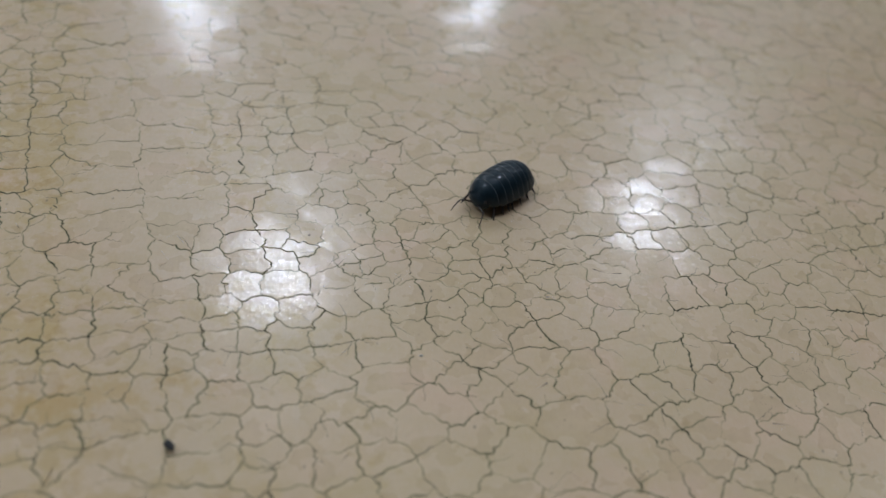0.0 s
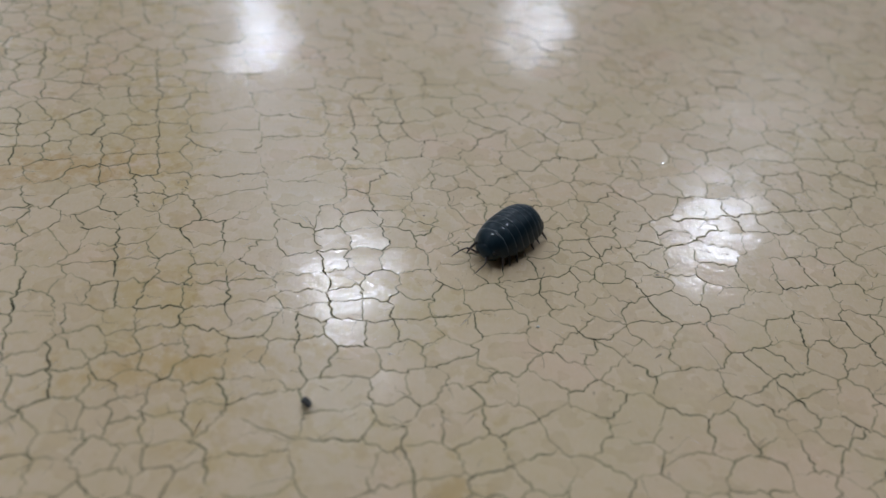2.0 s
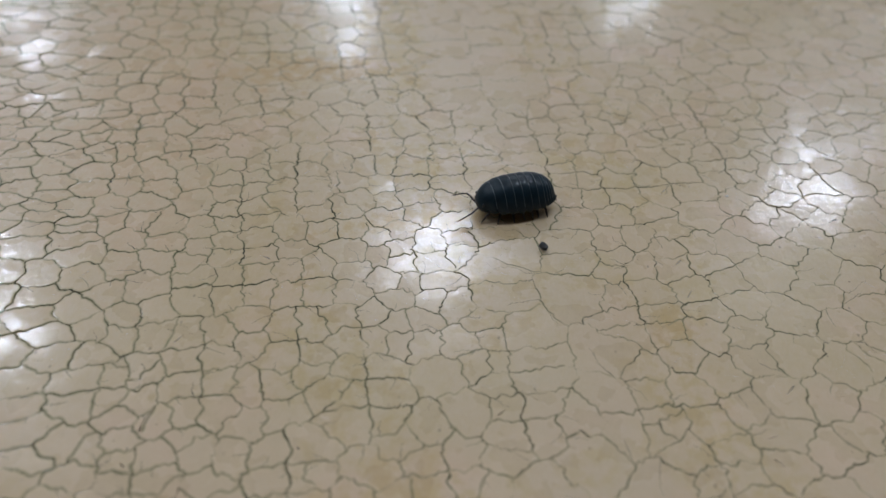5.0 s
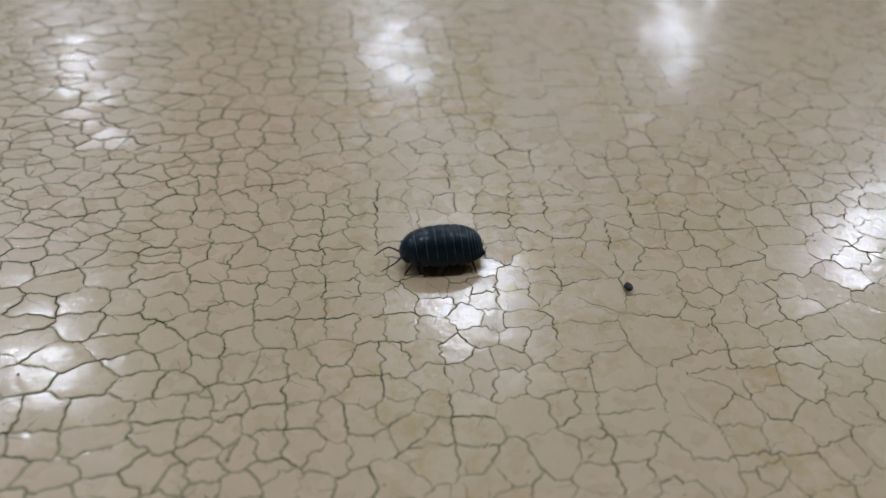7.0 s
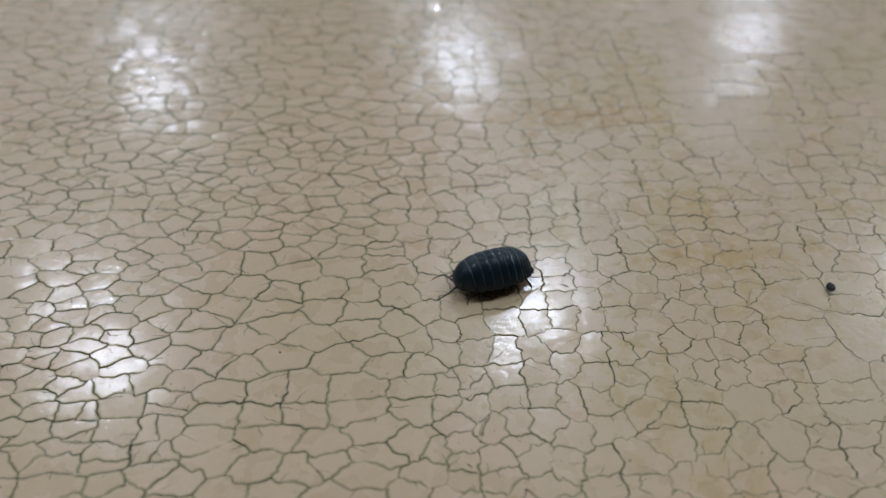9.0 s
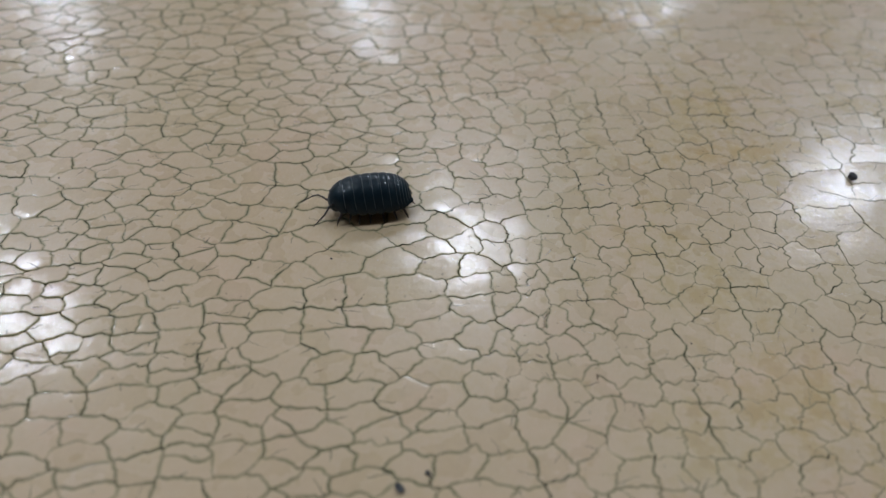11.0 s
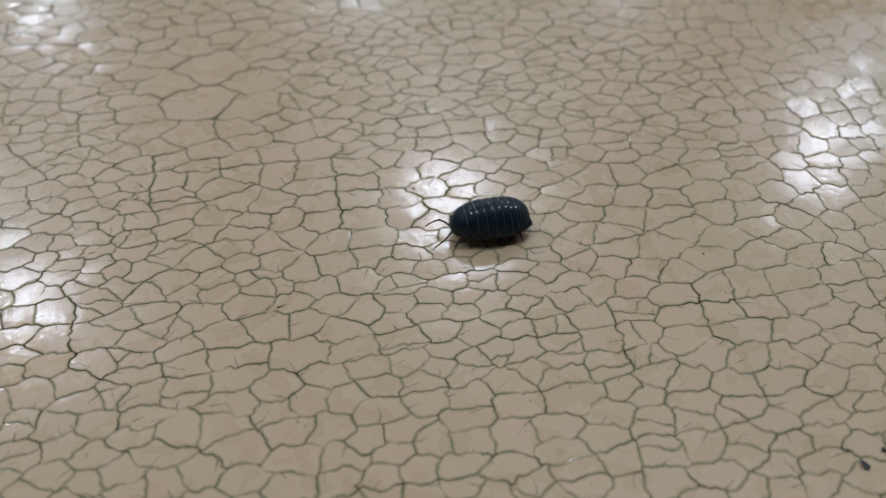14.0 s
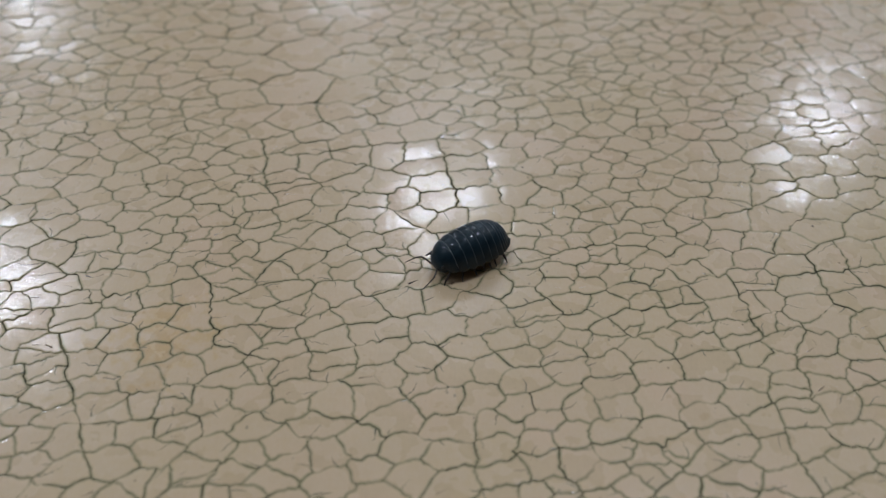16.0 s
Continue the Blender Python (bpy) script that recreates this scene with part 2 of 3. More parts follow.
def build_floor():
    """Floor sheet with a shallow recess in which the paint plates lie."""
    u0, u1, v0, v1 = ROOM
    outer = [from_uv(u, v) for u, v in ((u0, v0), (u1, v0), (u1, v1), (u0, v1))]
    x0, x1, y0, y1 = AREA
    inner = [from_uv(*p) for p in ((x0, y0), (x1, y0), (x1, y1), (x0, y1))]
    verts = [(*p, 0) for p in outer] + [(*p, 0) for p in inner] + [(*p, -0.0012) for p in inner] + [(*p, -0.06) for p in outer]
    faces, idx = [], []
    for k in range(4):
        n = (k + 1) % 4
        faces += [(k, n, 4 + n, 4 + k), (4 + k, 4 + n, 8 + n, 8 + k), (k, 12 + k, 12 + n, n)]
        idx += [0, 1, 0]
    faces += [(8, 9, 10, 11), (15, 14, 13, 12)]
    idx += [1, 1]
    # the dirty bed under the paint follows the unevenness of the boards
    base, nx, ny = len(verts), 160, 110
    for j in range(ny + 1):
        for i in range(nx + 1):
            x, y = from_uv(x0 + (x1 - x0) * i / nx, y0 + (y1 - y0) * j / ny)
            verts.append((x, y, swell(x, y) - DEPTH))
    for j in range(ny):
        for i in range(nx):
            k = base + j * (nx + 1) + i
            faces.append((k, k + 1, k + nx + 2, k + nx + 1))
            idx.append(1)
    ob = new("floor", mesh_of("floor", verts, faces, [PAINT, DIRT], idx, False))
    return tagged(ob, "cream painted board floor with crackled, stained glossy paint", "floor", kind="structure")


def build_shell():
    u0, u1, v0, v1 = ROOM
    turn = pose(0, 0, 0, 0, 0, GRAIN)
    for name, lo, hi in (("wall_west", (u0 - 0.15, v0, 0.0), (u0, v1, CEILING)), ("wall_east", (u1, v0, 0.0), (u1 + 0.15, v1, CEILING)),
                         ("wall_south", (u0 - 0.15, v0 - 0.15, 0.0), (u1 + 0.15, v0, CEILING)), ("wall_north", (u0 - 0.15, v1, 0.0), (u1 + 0.15, v1 + 0.15, CEILING))):
        ob = part(name, box_bm(bmesh.new(), lo, hi), WALL, None, m=turn)
        tagged(ob, "plain off-white painted room wall", "wall", kind="structure")
    ob = part("ceiling", box_bm(bmesh.new(), (u0 - 0.15, v0 - 0.15, CEILING + 0.002), (u1 + 0.15, v1 + 0.15, CEILING + 0.15)), CEIL, None, m=turn)
    tagged(ob, "plain grey painted ceiling above the lamps", "ceiling", kind="structure")


def build_lamps():
    """Round surface lamps in a grid; their mirror images lie on the paint."""
    lamp = new("ceiling_light")
    lamp.location = (0, 0, CEILING)
    tagged(lamp, "round white ceiling light with a glowing diffuser", "ceiling light", group="ceiling lights")
    R = 0.15
    bm = bmesh.new()
    prof = ((R + 0.03, 0.0), (R + 0.03, -0.03), (R + 0.018, -0.042), (R, -0.042), (R, -0.01))
    rings = [[bm.verts.new((r * math.cos(k * math.tau / 40), r * math.sin(k * math.tau / 40), z)) for k in range(40)] for r, z in prof]
    for a, b in zip(rings, rings[1:]):
        for k in range(40):
            bm.faces.new((a[k], a[(k + 1) % 40], b[(k + 1) % 40], b[k]))
    part("frame", bm, TRIM, lamp)
    bm = bmesh.new()
    rings = [[bm.verts.new((r * math.cos(k * math.tau / 40), r * math.sin(k * math.tau / 40), z)) for k in range(40)] for r, z in ((R - 0.001, -0.034), (R * 0.7, -0.044), (R * 0.3, -0.047))]
    for a, b in zip(rings, rings[1:]):
        for k in range(40):
            bm.faces.new((a[k], a[(k + 1) % 40], b[(k + 1) % 40], b[k]))
    bm.faces.new(rings[-1])
    part("diffuser", bm, GLOW, lamp, "glowing white diffuser")
    first = True
    for row in range(-1, 3):
        for col in range(-2, 2):
            x = -0.343 + 1.755 * col - 0.824 * row
            y = 2.877 + 0.678 * col + 2.13 * row
            if first:
                lamp.location = (x, y, CEILING)
                first = False
            else:
                copy_thing(lamp, pose(x, y, CEILING))


# ---------------------------------------------------------------- crackle
# Main cracks, in millimetres: along the grain (u, from v, to v), across it (v, from u, to u), and slanting ones by their ends.
GRAIN_CRACKS = [
    (3.3, 99.5, 83), (-10.5, 103, 84.5), (-14.7, 104, 89), (-2.1, 84.5, 76), (19.2, 66.5, 60), (34, 99, 78), (45, 96, 90), (-21, 72, 62),
    (-25.5, 109, 88), (-11.5, 52, 32), (-31, 53, 37), (-47, 95, 66), (-14, 109.5, 98), (-8.5, 109, 84.5), (-64.6, 108, 95.5), (9, 62.5, 46),
    (-59.5, 39, 27), (-172, 96, 81.5), (-142, 89, 71.5), (-105, 51, 38), (-68, 94, 88), (-20, 157, 117), (22, 141, 123), (-12, 77, 67),
    (-182, 64, 54), (-61, 62, 53), (6, 70, 63),
]
CROSS_CRACKS = [
    (80, -9, 34), (96, 63.5, 93.8), (76, -2, 5), (65, -55, -34), (93.5, -126.5, -109), (48, -101.5, -73), (91, -169, -141), (48, -168, -153.5),
    (39.5, -141.5, -124), (26, -155, -131), (68, -147, -132), (27, -108, -93), (44, -176, -162), (65, -196, -184), (33, -107, -95), (48, -68, -57),
    (46, -121, -110), (37, -124, -113), (87, 105, 116), (36, -1, 8), (33, -12, -4), (53, -27, -21), (87, -22, -16), (72, -74, -69),
]
SLANT_CRACKS = [
    (54, 88, 61, 75.6), (10.7, 84, 23, 75.8), (39, 79, 46, 69.5), (-44.5, 64.6, -36.8, 53.8), (-39, 33.5, -34.3, 27.2), (-99.4, 70.9, -77, 80.4),
    (-179, 36, -161, 45.6), (-191.6, 6.2, -176.5, 26.4), (-176.5, 26.4, -173, 34.8), (-212, 0.3, -200, -20.6), (5.3, 104.8, 9, 94), (16.3, 104.4, 18.2, 97),
    (46.5, 86.3, 47.6, 78.8), (-219, 46, -208, 38), (68, 98, 81, 98), (-81, 35, -80, 24), (-107, 65, -99, 69), (1, 56, 9, 60), (-30, 41, -23, 47), (-74, 57, -74, 50),
    (24, 93, 27, 87), (-49, 33, -45, 38), (-140, 9, -144, 15), (49, 71, 55, 67), (-180, -11, -174, -14),
]


KNEES = (-0.068, 0.012)      # the grained board lies between these
V_SCALE = 1.12


def warp(u, v):
    """A space in which plates are as wide as long: beside the grained board they lie across the grain."""
    a, b = KNEES
    if u < a:
        u = a * 1.10 + (u - a) * 0.74
    elif u < b:
        u = u * 1.10
    else:
        u = b * 1.10 + (u - b) * 0.98
    return u, v * V_SCALE


def unwarp(u, v):
    a, b = KNEES
    if u < a * 1.10:
        u = a + (u - a * 1.10) / 0.74
    elif u < b * 1.10:
        u = u / 1.10
    else:
        u = b + (u - b * 1.10) / 0.98
    return u, v / V_SCALE


def cell_size(p, q):
    """Mean width of a plate of paint at a place of the warped space, in metres."""
    u, v = unwarp(p, q)
    x, y = from_uv(u, v)
    left = min(1.0, max(0.0, (-0.060 - u) / 0.030))
    s = (0.0053 - 0.0017 * left) * (1 + 0.50 * noise.noise((x * 34, y * 34, 3.1)) + 0.22 * noise.noise((x * 110, y * 110, 6.3)))
    if -0.011 < u < 0.003:
        s = 0.0130                                    # smooth band between two boards
    if math.hypot(x + 0.188, y - 0.066) < 0.015:
        s = 0.0105                                    # an uncracked patch
    if math.hypot((x + 0.108) * 0.8, y - 0.078) < 0.024:
        s *= 0.82                                     # finely broken patch
    return max(s, 0.0030)


def bounds():
    return (*warp(AREA[0], AREA[2]), *warp(AREA[1], AREA[3]))


def crack_lines():
    lines = []
    for u, a, b in GRAIN_CRACKS:
        lines.append((*warp(u / 1000, a / 1000), *warp(u / 1000, b / 1000)))
    for v, a, b in CROSS_CRACKS:
        lines.append((*warp(a / 1000, v / 1000), *warp(b / 1000, v / 1000)))
    for ax, ay, bx, by in SLANT_CRACKS:
        lines.append((*warp(*to_uv(ax / 1000, ay / 1000)), *warp(*to_uv(bx / 1000, by / 1000))))
    # on the grained board many more cracks follow the grain
    rng = random.Random(5)
    known = np.array([((a + c) / 2, (b + d) / 2) for a, b, c, d in lines])
    u = KNEES[0] + 0.003
    while u < KNEES[1] + 0.004:
        v = rng.uniform(0.0, 0.02)
        while v < AREA[3] and not -0.011 < u < 0.003:
            reach = rng.uniform(0.006, 0.018)
            at = u + rng.gauss(0, 0.0012)
            p, q = warp(at, v), warp(at + rng.gauss(0, 0.0008), v + reach)
            if np.hypot(*(known - ((p[0] + q[0]) / 2, (p[1] + q[1]) / 2)).T).min() > 0.006:
                lines.append((*p, *q))
            v += reach + rng.uniform(0.005, 0.020)
        u += rng.uniform(0.0075, 0.0125)
    return np.array(lines)


def seeds():
    """Plate centres: mirrored pairs along the main cracks, columns on the boards, the rest thrown at random."""
    rng = random.Random(7)
    x0, y0, x1, y1 = bounds()
    G = 0.004
    grid = {}
    pts = []
    lines = crack_lines()
    a, d = lines[:, :2], lines[:, 2:] - lines[:, :2]
    ll = (d * d).sum(1)

    def near_crack(p):
        s = np.clip(((p - a) * d).sum(1) / ll, 0, 1)
        return np.hypot(*(p - a - s[:, None] * d).T).min()

    def clear(x, y, r):
        n = int(r / G) + 1
        i, j = int(x // G), int(y // G)
        for k in range(i - n, i + n + 1):
            for l in range(j - n, j + n + 1):
                for px, py in grid.get((k, l), ()):
                    if (px - x) ** 2 + (py - y) ** 2 < r * r:
                        return False
        return True

    def add(x, y):
        if x0 < x < x1 and y0 < y < y1:
            grid.setdefault((int(x // G), int(y // G)), []).append((x, y))
            pts.append((x, y))

    pairs = set()
    for ax, ay, bx, by in lines:
        length = math.hypot(bx - ax, by - ay)
        tx, ty = (bx - ax) / length, (by - ay) / length
        s = rng.uniform(0.001, 0.003)
        while s < length:
            off = rng.uniform(0.0019, 0.0027)
            cx, cy = ax + tx * s, ay + ty * s
            one, two = (cx - ty * off, cy + tx * off), (cx + ty * off, cy - tx * off)
            inside = all(x0 < p[0] < x1 and y0 < p[1] < y1 for p in (one, two))
            if inside and clear(*one, 0.0026) and clear(*two, 0.0026):
                pairs.add((len(pts), len(pts) + 1))
                add(*one), add(*two)
            s += rng.uniform(0.0032, 0.0060)
    u = KNEES[0] * 1.10
    while u < KNEES[1] * 1.10:                        # columns of plates on the grained board
        v = y0 + rng.uniform(0, 0.005)
        while v < y1:
            x, y = u + rng.gauss(0, 0.0005), v
            if not -0.012 < u < 0.0033 and clear(x, y, 0.75 * cell_size(x, y)) and near_crack(np.array((x, y))) > 0.0028:
                add(x, y)
            v += rng.uniform(0.0056, 0.0112)
        u += rng.uniform(0.0054, 0.0086)
    for _ in range(42000):
        x, y = rng.uniform(x0, x1), rng.uniform(y0, y1)
        if clear(x, y, 0.86 * cell_size(x, y)) and near_crack(np.array((x, y))) > 0.0022:
            add(x, y)
    return np.array(pts), pairs


def clip(poly, nx, ny, c):
    """The part of a polygon where nx*x + ny*y <= c."""
    out = []
    for k in range(len(poly)):
        (ax, ay), (bx, by) = poly[k - 1], poly[k]
        da, db = nx * ax + ny * ay - c, nx * bx + ny * by - c
        if (da < 0) != (db < 0):
            s = da / (da - db)
            out.append((ax + s * (bx - ax), ay + s * (by - ay)))
        if db <= 0:
            out.append((bx, by))
    return out


def shape_of(planes):
    x0, y0, x1, y1 = bounds()
    poly = [(x0, y0), (x1, y0), (x1, y1), (x0, y1)]
    for nx, ny, c, gap in planes:
        poly = clip(poly, nx, ny, c - gap)
        if len(poly) < 3:
            return []
    return poly


def split(planes, rng, out, depth=0):
    """Break a plate in two across its longer way until it is as small as its surroundings."""
    poly = shape_of([(a, b, c, 0.0) for a, b, c, _ in planes])
    if len(poly) < 3:
        return
    p = np.array(poly)
    q = np.roll(p, -1, 0)
    cross = p[:, 0] * q[:, 1] - q[:, 0] * p[:, 1]
    area = abs(cross.sum()) / 2
    mid = p.mean(0)
    spread = np.linalg.eigh(np.cov((p - mid).T))
    long_way = spread[1][:, 1]
    ratio = math.sqrt(max(spread[0][1], 1e-12) / max(spread[0][0], 1e-12))
    s = cell_size(*mid) * rng.uniform(1.15, 1.8)
    if depth > 3 or area < (1.04 * s) ** 2 * (1.0 if ratio < 1.7 else 0.7):
        out.append(planes)
        return
    way = math.degrees(math.atan2(long_way[1], long_way[0])) + rng.gauss(0, 9)
    if ratio < 1.35:
        way = rng.choice((0, 90, 90)) + rng.gauss(0, 14)
    nx, ny = math.cos(radians(way)), math.sin(radians(way))
    c = nx * mid[0] + ny * mid[1] + rng.gauss(0, 0.12) * s
    gap = 0.00001 + 0.00003 * rng.random() ** 1.5
    split(planes + [(nx, ny, c, gap)], rng, out, depth + 1)
    split(planes + [(-nx, -ny, -c, gap)], rng, out, depth + 1)


def cells(found):
    """Plates as sets of edges, each with half the width of the crack along it."""
    pts, pairs = found
    G = 0.010
    grid = {}
    for n, (x, y) in enumerate(pts):
        grid.setdefault((int(x // G), int(y // G)), []).append(n)
    rng = random.Random(31)
    for n, (x, y) in enumerate(pts):
        i, j = int(x // G), int(y // G)
        close = np.array([m for k in range(i - 3, i + 4) for l in range(j - 3, j + 4) for m in grid.get((k, l), ()) if m != n])
        dist = np.hypot(*(pts[close] - (x, y)).T)
        planes, poly, far = [], [(x - 1, y - 1), (x + 1, y - 1), (x + 1, y + 1), (x - 1, y + 1)], 1.0
        for q in np.argsort(dist):
            if dist[q] > 2 * far:
                break
            m = int(close[q])
            px, py = pts[m]
            nx, ny = (px - x) / dist[q], (py - y) / dist[q]
            c = nx * (px + x) / 2 + ny * (py + y) / 2
            luck = random.Random(min(n, m) * 9973 + max(n, m)).random()
            gap = 0.00003 + 0.00005 * luck if (min(n, m), max(n, m)) in pairs else 0.000005 + 0.00005 * luck ** 1.6
            poly = clip(poly, nx, ny, c)
            planes.append((nx, ny, c, gap))
            far = max(math.hypot(vx - x, vy - y) for vx, vy in poly)
        out = []
        split(planes, rng, out)
        for one in out:
            yield shape_of(one)


def shear(x, y, k, seed):
    """Sideways jags that never fold a line over itself."""
    return Vector((noise.noise((x * k * 0.15, y * k, seed)), noise.noise((x * k, y * k * 0.15, seed + 7.0)), 0))


def wander(x, y):
    """The sideways drift of a crack."""
    n0 = noise.noise_vector((x * 95, y * 95, 8.0))
    n1 = noise.noise_vector((x * 330, y * 330, 0.0))
    jagged = 1.1 - 0.42 * float(min(1.0, max(0.0, (-0.03 - to_uv(x, y)[0]) / 0.06)))       # rounder on the older boards
    d = 0.0005 * n0 + 0.00080 * n1 + jagged * (0.00066 * shear(x, y, 760, 3.0) + 0.00044 * shear(x, y, 1900, 11.0))
    return x + d.x, y + d.y


def swell(x, y):
    """Gentle unevenness of the floor."""
    return 0.00010 * noise.noise((x * 26, y * 26, 9.0)) + 0.00004 * noise.noise((x * 75, y * 75, 2.0))


def slope(x, y):
    h = 0.002
    return (swell(x + h, y) - swell(x - h, y)) / (2 * h), (swell(x, y + h) - swell(x, y - h)) / (2 * h)


def plate(poly, rng):
    """Verts, faces, material indices and rim grime of one stiff plate of paint with a worn rim."""
    if len(poly) < 3:
        return None
    ring = []
    for k in range(len(poly)):
        (ax, ay), (bx, by) = poly[k - 1], poly[k]
        n = max(1, round(math.hypot(bx - ax, by - ay) / (0.00027 if ay < 0.135 else 0.00042)))
        for s in range(n):
            ring.append(wander(*from_uv(*unwarp(ax + (bx - ax) * s / n, ay + (by - ay) * s / n))))
    n = len(ring)
    if n < 3:
        return None
    ring = [tuple((ring[k - 1][i] + 8 * ring[k][i] + ring[(k + 1) % n][i]) / 10 for i in (0, 1)) for k in range(n)]
    cx, cy = sum(p[0] for p in ring) / n, sum(p[1] for p in ring) / n
    size = sum(math.hypot(p[0] - cx, p[1] - cy) for p in ring) / n
    if size < 0.00035:
        return None
    u, v = to_uv(cx, cy)
    sound = 0.55 * min(1.0, max(0.0, (v - 0.105) / 0.04)) * min(1.0, max(0.0, (u + 0.012) / 0.02)) + (0.3 if -0.0095 < u < 0.0035 else 0.0)
    old = min(1.0, max(0.0, (-0.03 - u) / 0.05))
    gx, gy = slope(cx, cy)
    tilt = 0.0075 + 0.0020 * old
    tx, ty = (g + min(1.6 * tilt, max(-1.6 * tilt, rng.gauss(0, tilt))) for g in (gx, gy))
    lift = swell(cx, cy) + rng.gauss(0, 0.000006)
    dome = rng.gauss(0.000002 + 0.000014 * old, 0.000003 + 0.000009 * old) * min(1.5, size / 0.0025)
    verts, faces, idx, grime, ups = [], [], [], [], []
    # how far the crack gapes along the rim, from closed to wide, and how far the grime creeps over it
    gape = [min(1.0, max(0.0, 1.06 - sound + 0.14 * old + 1.35 * noise.noise((px * 260, py * 260, 21.0)) + 0.5 * noise.noise((px * 900, py * 900, 4.0)))) for px, py in ring]
    creep = [(0.00006 + 0.00020 * old) * g + 0.00011 * max(0.0, 0.25 + noise.noise((px * 420, py * 420, 13.0))) for (px, py), g in zip(ring, gape)]
    inward = []
    for k in range(n):
        (ax, ay), (bx, by) = ring[k - 2], ring[(k + 2) % n]
        l = math.hypot(bx - ax, by - ay) or 1e-9
        inward.append(((ay - by) / l, (bx - ax) / l))
    if sum(nx * (cx - px) + ny * (cy - py) for (nx, ny), (px, py) in zip(inward, ring)) < 0:
        inward = [(-nx, -ny) for nx, ny in inward]
    for level in range(5):
        for (px, py), (nx, ny), g, c in zip(ring, inward, gape, creep):
            open_by = 0.00003 * (1.50 * g - 0.95) + 0.000004 * old * g
            inset = min((open_by, open_by, open_by + 0.00003, open_by + 0.00005 + c, open_by + 0.00005 + c)[level], 0.22 * size)
            qx, qy = px + nx * inset, py + ny * inset
            if level == 4:
                qx, qy = qx + 0.45 * (cx - qx), qy + 0.45 * (cy - qy)
            r = math.hypot(qx - cx, qy - cy) / size
            qz = lift + tx * (qx - cx) + ty * (qy - cy) + dome * max(-0.6, 1 - r * r)
            if level == 0:
                qz = swell(qx, qy) - DEPTH - 0.00004
            elif level == 1:
                qz -= 0.000012 + 0.00001 * g
            verts.append((qx, qy, qz))
            grime.append((1.0, 1.0, 0.25 + 0.75 * g, 0.0, 0.0)[level])
            lean, bow = (3.0, 0.5, 0.05 + 0.24 * noise.noise((px * 520, py * 520, 31.0)) if level == 2 else 0.0, 0.0, 0.0)[level], 2 * dome / size ** 2
            ups.append((bow * (qx - cx) - tx - nx * lean, bow * (qy - cy) - ty - ny * lean, 1.0))
        if level:
            b = (level - 1) * n
            for k in range(n):
                m = (k + 1) % n
                (ax, ay, _), (bx, by, _), (ex, ey, _), (fx, fy, _) = (verts[i] for i in (b + k, b + m, b + n + m, b + n + k))
                if level == 1 or (ex - ax) * (fy - by) - (ey - ay) * (fx - bx) > 1e-12:     # where the rim is too crooked it has flaked off
                    faces.append((b + k, b + m, b + n + m, b + n + k))
                    idx.append(1 if level == 1 else 0)
    verts.append((cx, cy, lift + dome))
    grime.append(0.0)
    ups.append((-tx, -ty, 1.0))
    b = 4 * n
    for k in range(n):
        faces.append((b + k, b + (k + 1) % n, 5 * n))
        idx.append(0)
    def top(x, y):
        return lift + tx * (x - cx) + ty * (y - cy) + dome * max(-0.6, 1 - ((x - cx) ** 2 + (y - cy) ** 2) / size ** 2)

    return verts, faces, idx, grime, ups, top


def side_crack(rim, middle, top, rng):
    """A crack that runs from the rim into a plate and ends there."""
    n = len(rim)
    cx, cy, _ = middle
    x, y, _ = rim[rng.randrange(n)]
    reach = math.hypot(cx - x, cy - y) * rng.uniform(0.35, 1.2)
    way = math.atan2(cy - y, cx - x) + rng.gauss(0, 0.3)
    m = max(4, round(reach / 0.00025))
    old = min(1.0, max(0.0, (-0.03 - to_uv(cx, cy)[0]) / 0.05))
    w = rng.uniform(0.00003, 0.00006) + 0.00005 * old * rng.random()
    pts = []
    for k in range(m + 1):
        pts.append((x, y))
        way += rng.gauss(0, 0.10)
        turn = way + rng.gauss(0, 0.34)
        x, y = x + reach / m * math.cos(turn), y + reach / m * math.sin(turn)
    verts, faces = [], []
    for k, (px, py) in enumerate(pts):
        a, c = pts[max(k - 1, 0)], pts[min(k + 1, m)]
        dx, dy = c[0] - a[0], c[1] - a[1]
        l = math.hypot(dx, dy) or 1e-9
        h = w * (1 - 0.6 * (k / m) ** 2) * rng.uniform(0.45, 1.25)
        z = top(px, py) + 0.000016
        verts += [(px - dy / l * h, py + dx / l * h, z), (px + dy / l * h, py - dx / l * h, z)]
        if k:
            faces.append((2 * k - 2, 2 * k - 1, 2 * k + 1, 2 * k))
    return verts, faces, [0] * len(faces), [1.0] * len(verts), [(0.0, 0.0, 1.0)] * len(verts)


def finish(me, grime, ups):
    """Keeps on a mesh how dirty each of its points is and which way its surface faces there."""
    me.attributes.new("grime", "FLOAT", "POINT").data.foreach_set("value", grime)
    d = np.array(ups)
    d /= np.linalg.norm(d, axis=1)[:, None]
    me.normals_split_custom_set_from_vertices(d.tolist())


def join(name, pieces, materials, floor, label):
    verts, faces, idx, grime, ups = [], [], [], [], []
    for v, f, i, g, n in pieces:
        b = len(verts)
        verts += v
        faces += [tuple(k + b for k in q) for q in f]
        idx += i
        grime += g
        ups += n
    me = mesh_of(name, verts, faces, materials, idx)
    finish(me, grime, ups)
    ob = new(name, me)
    ob.parent = floor
    return tagged(ob, label, kind="stuff")


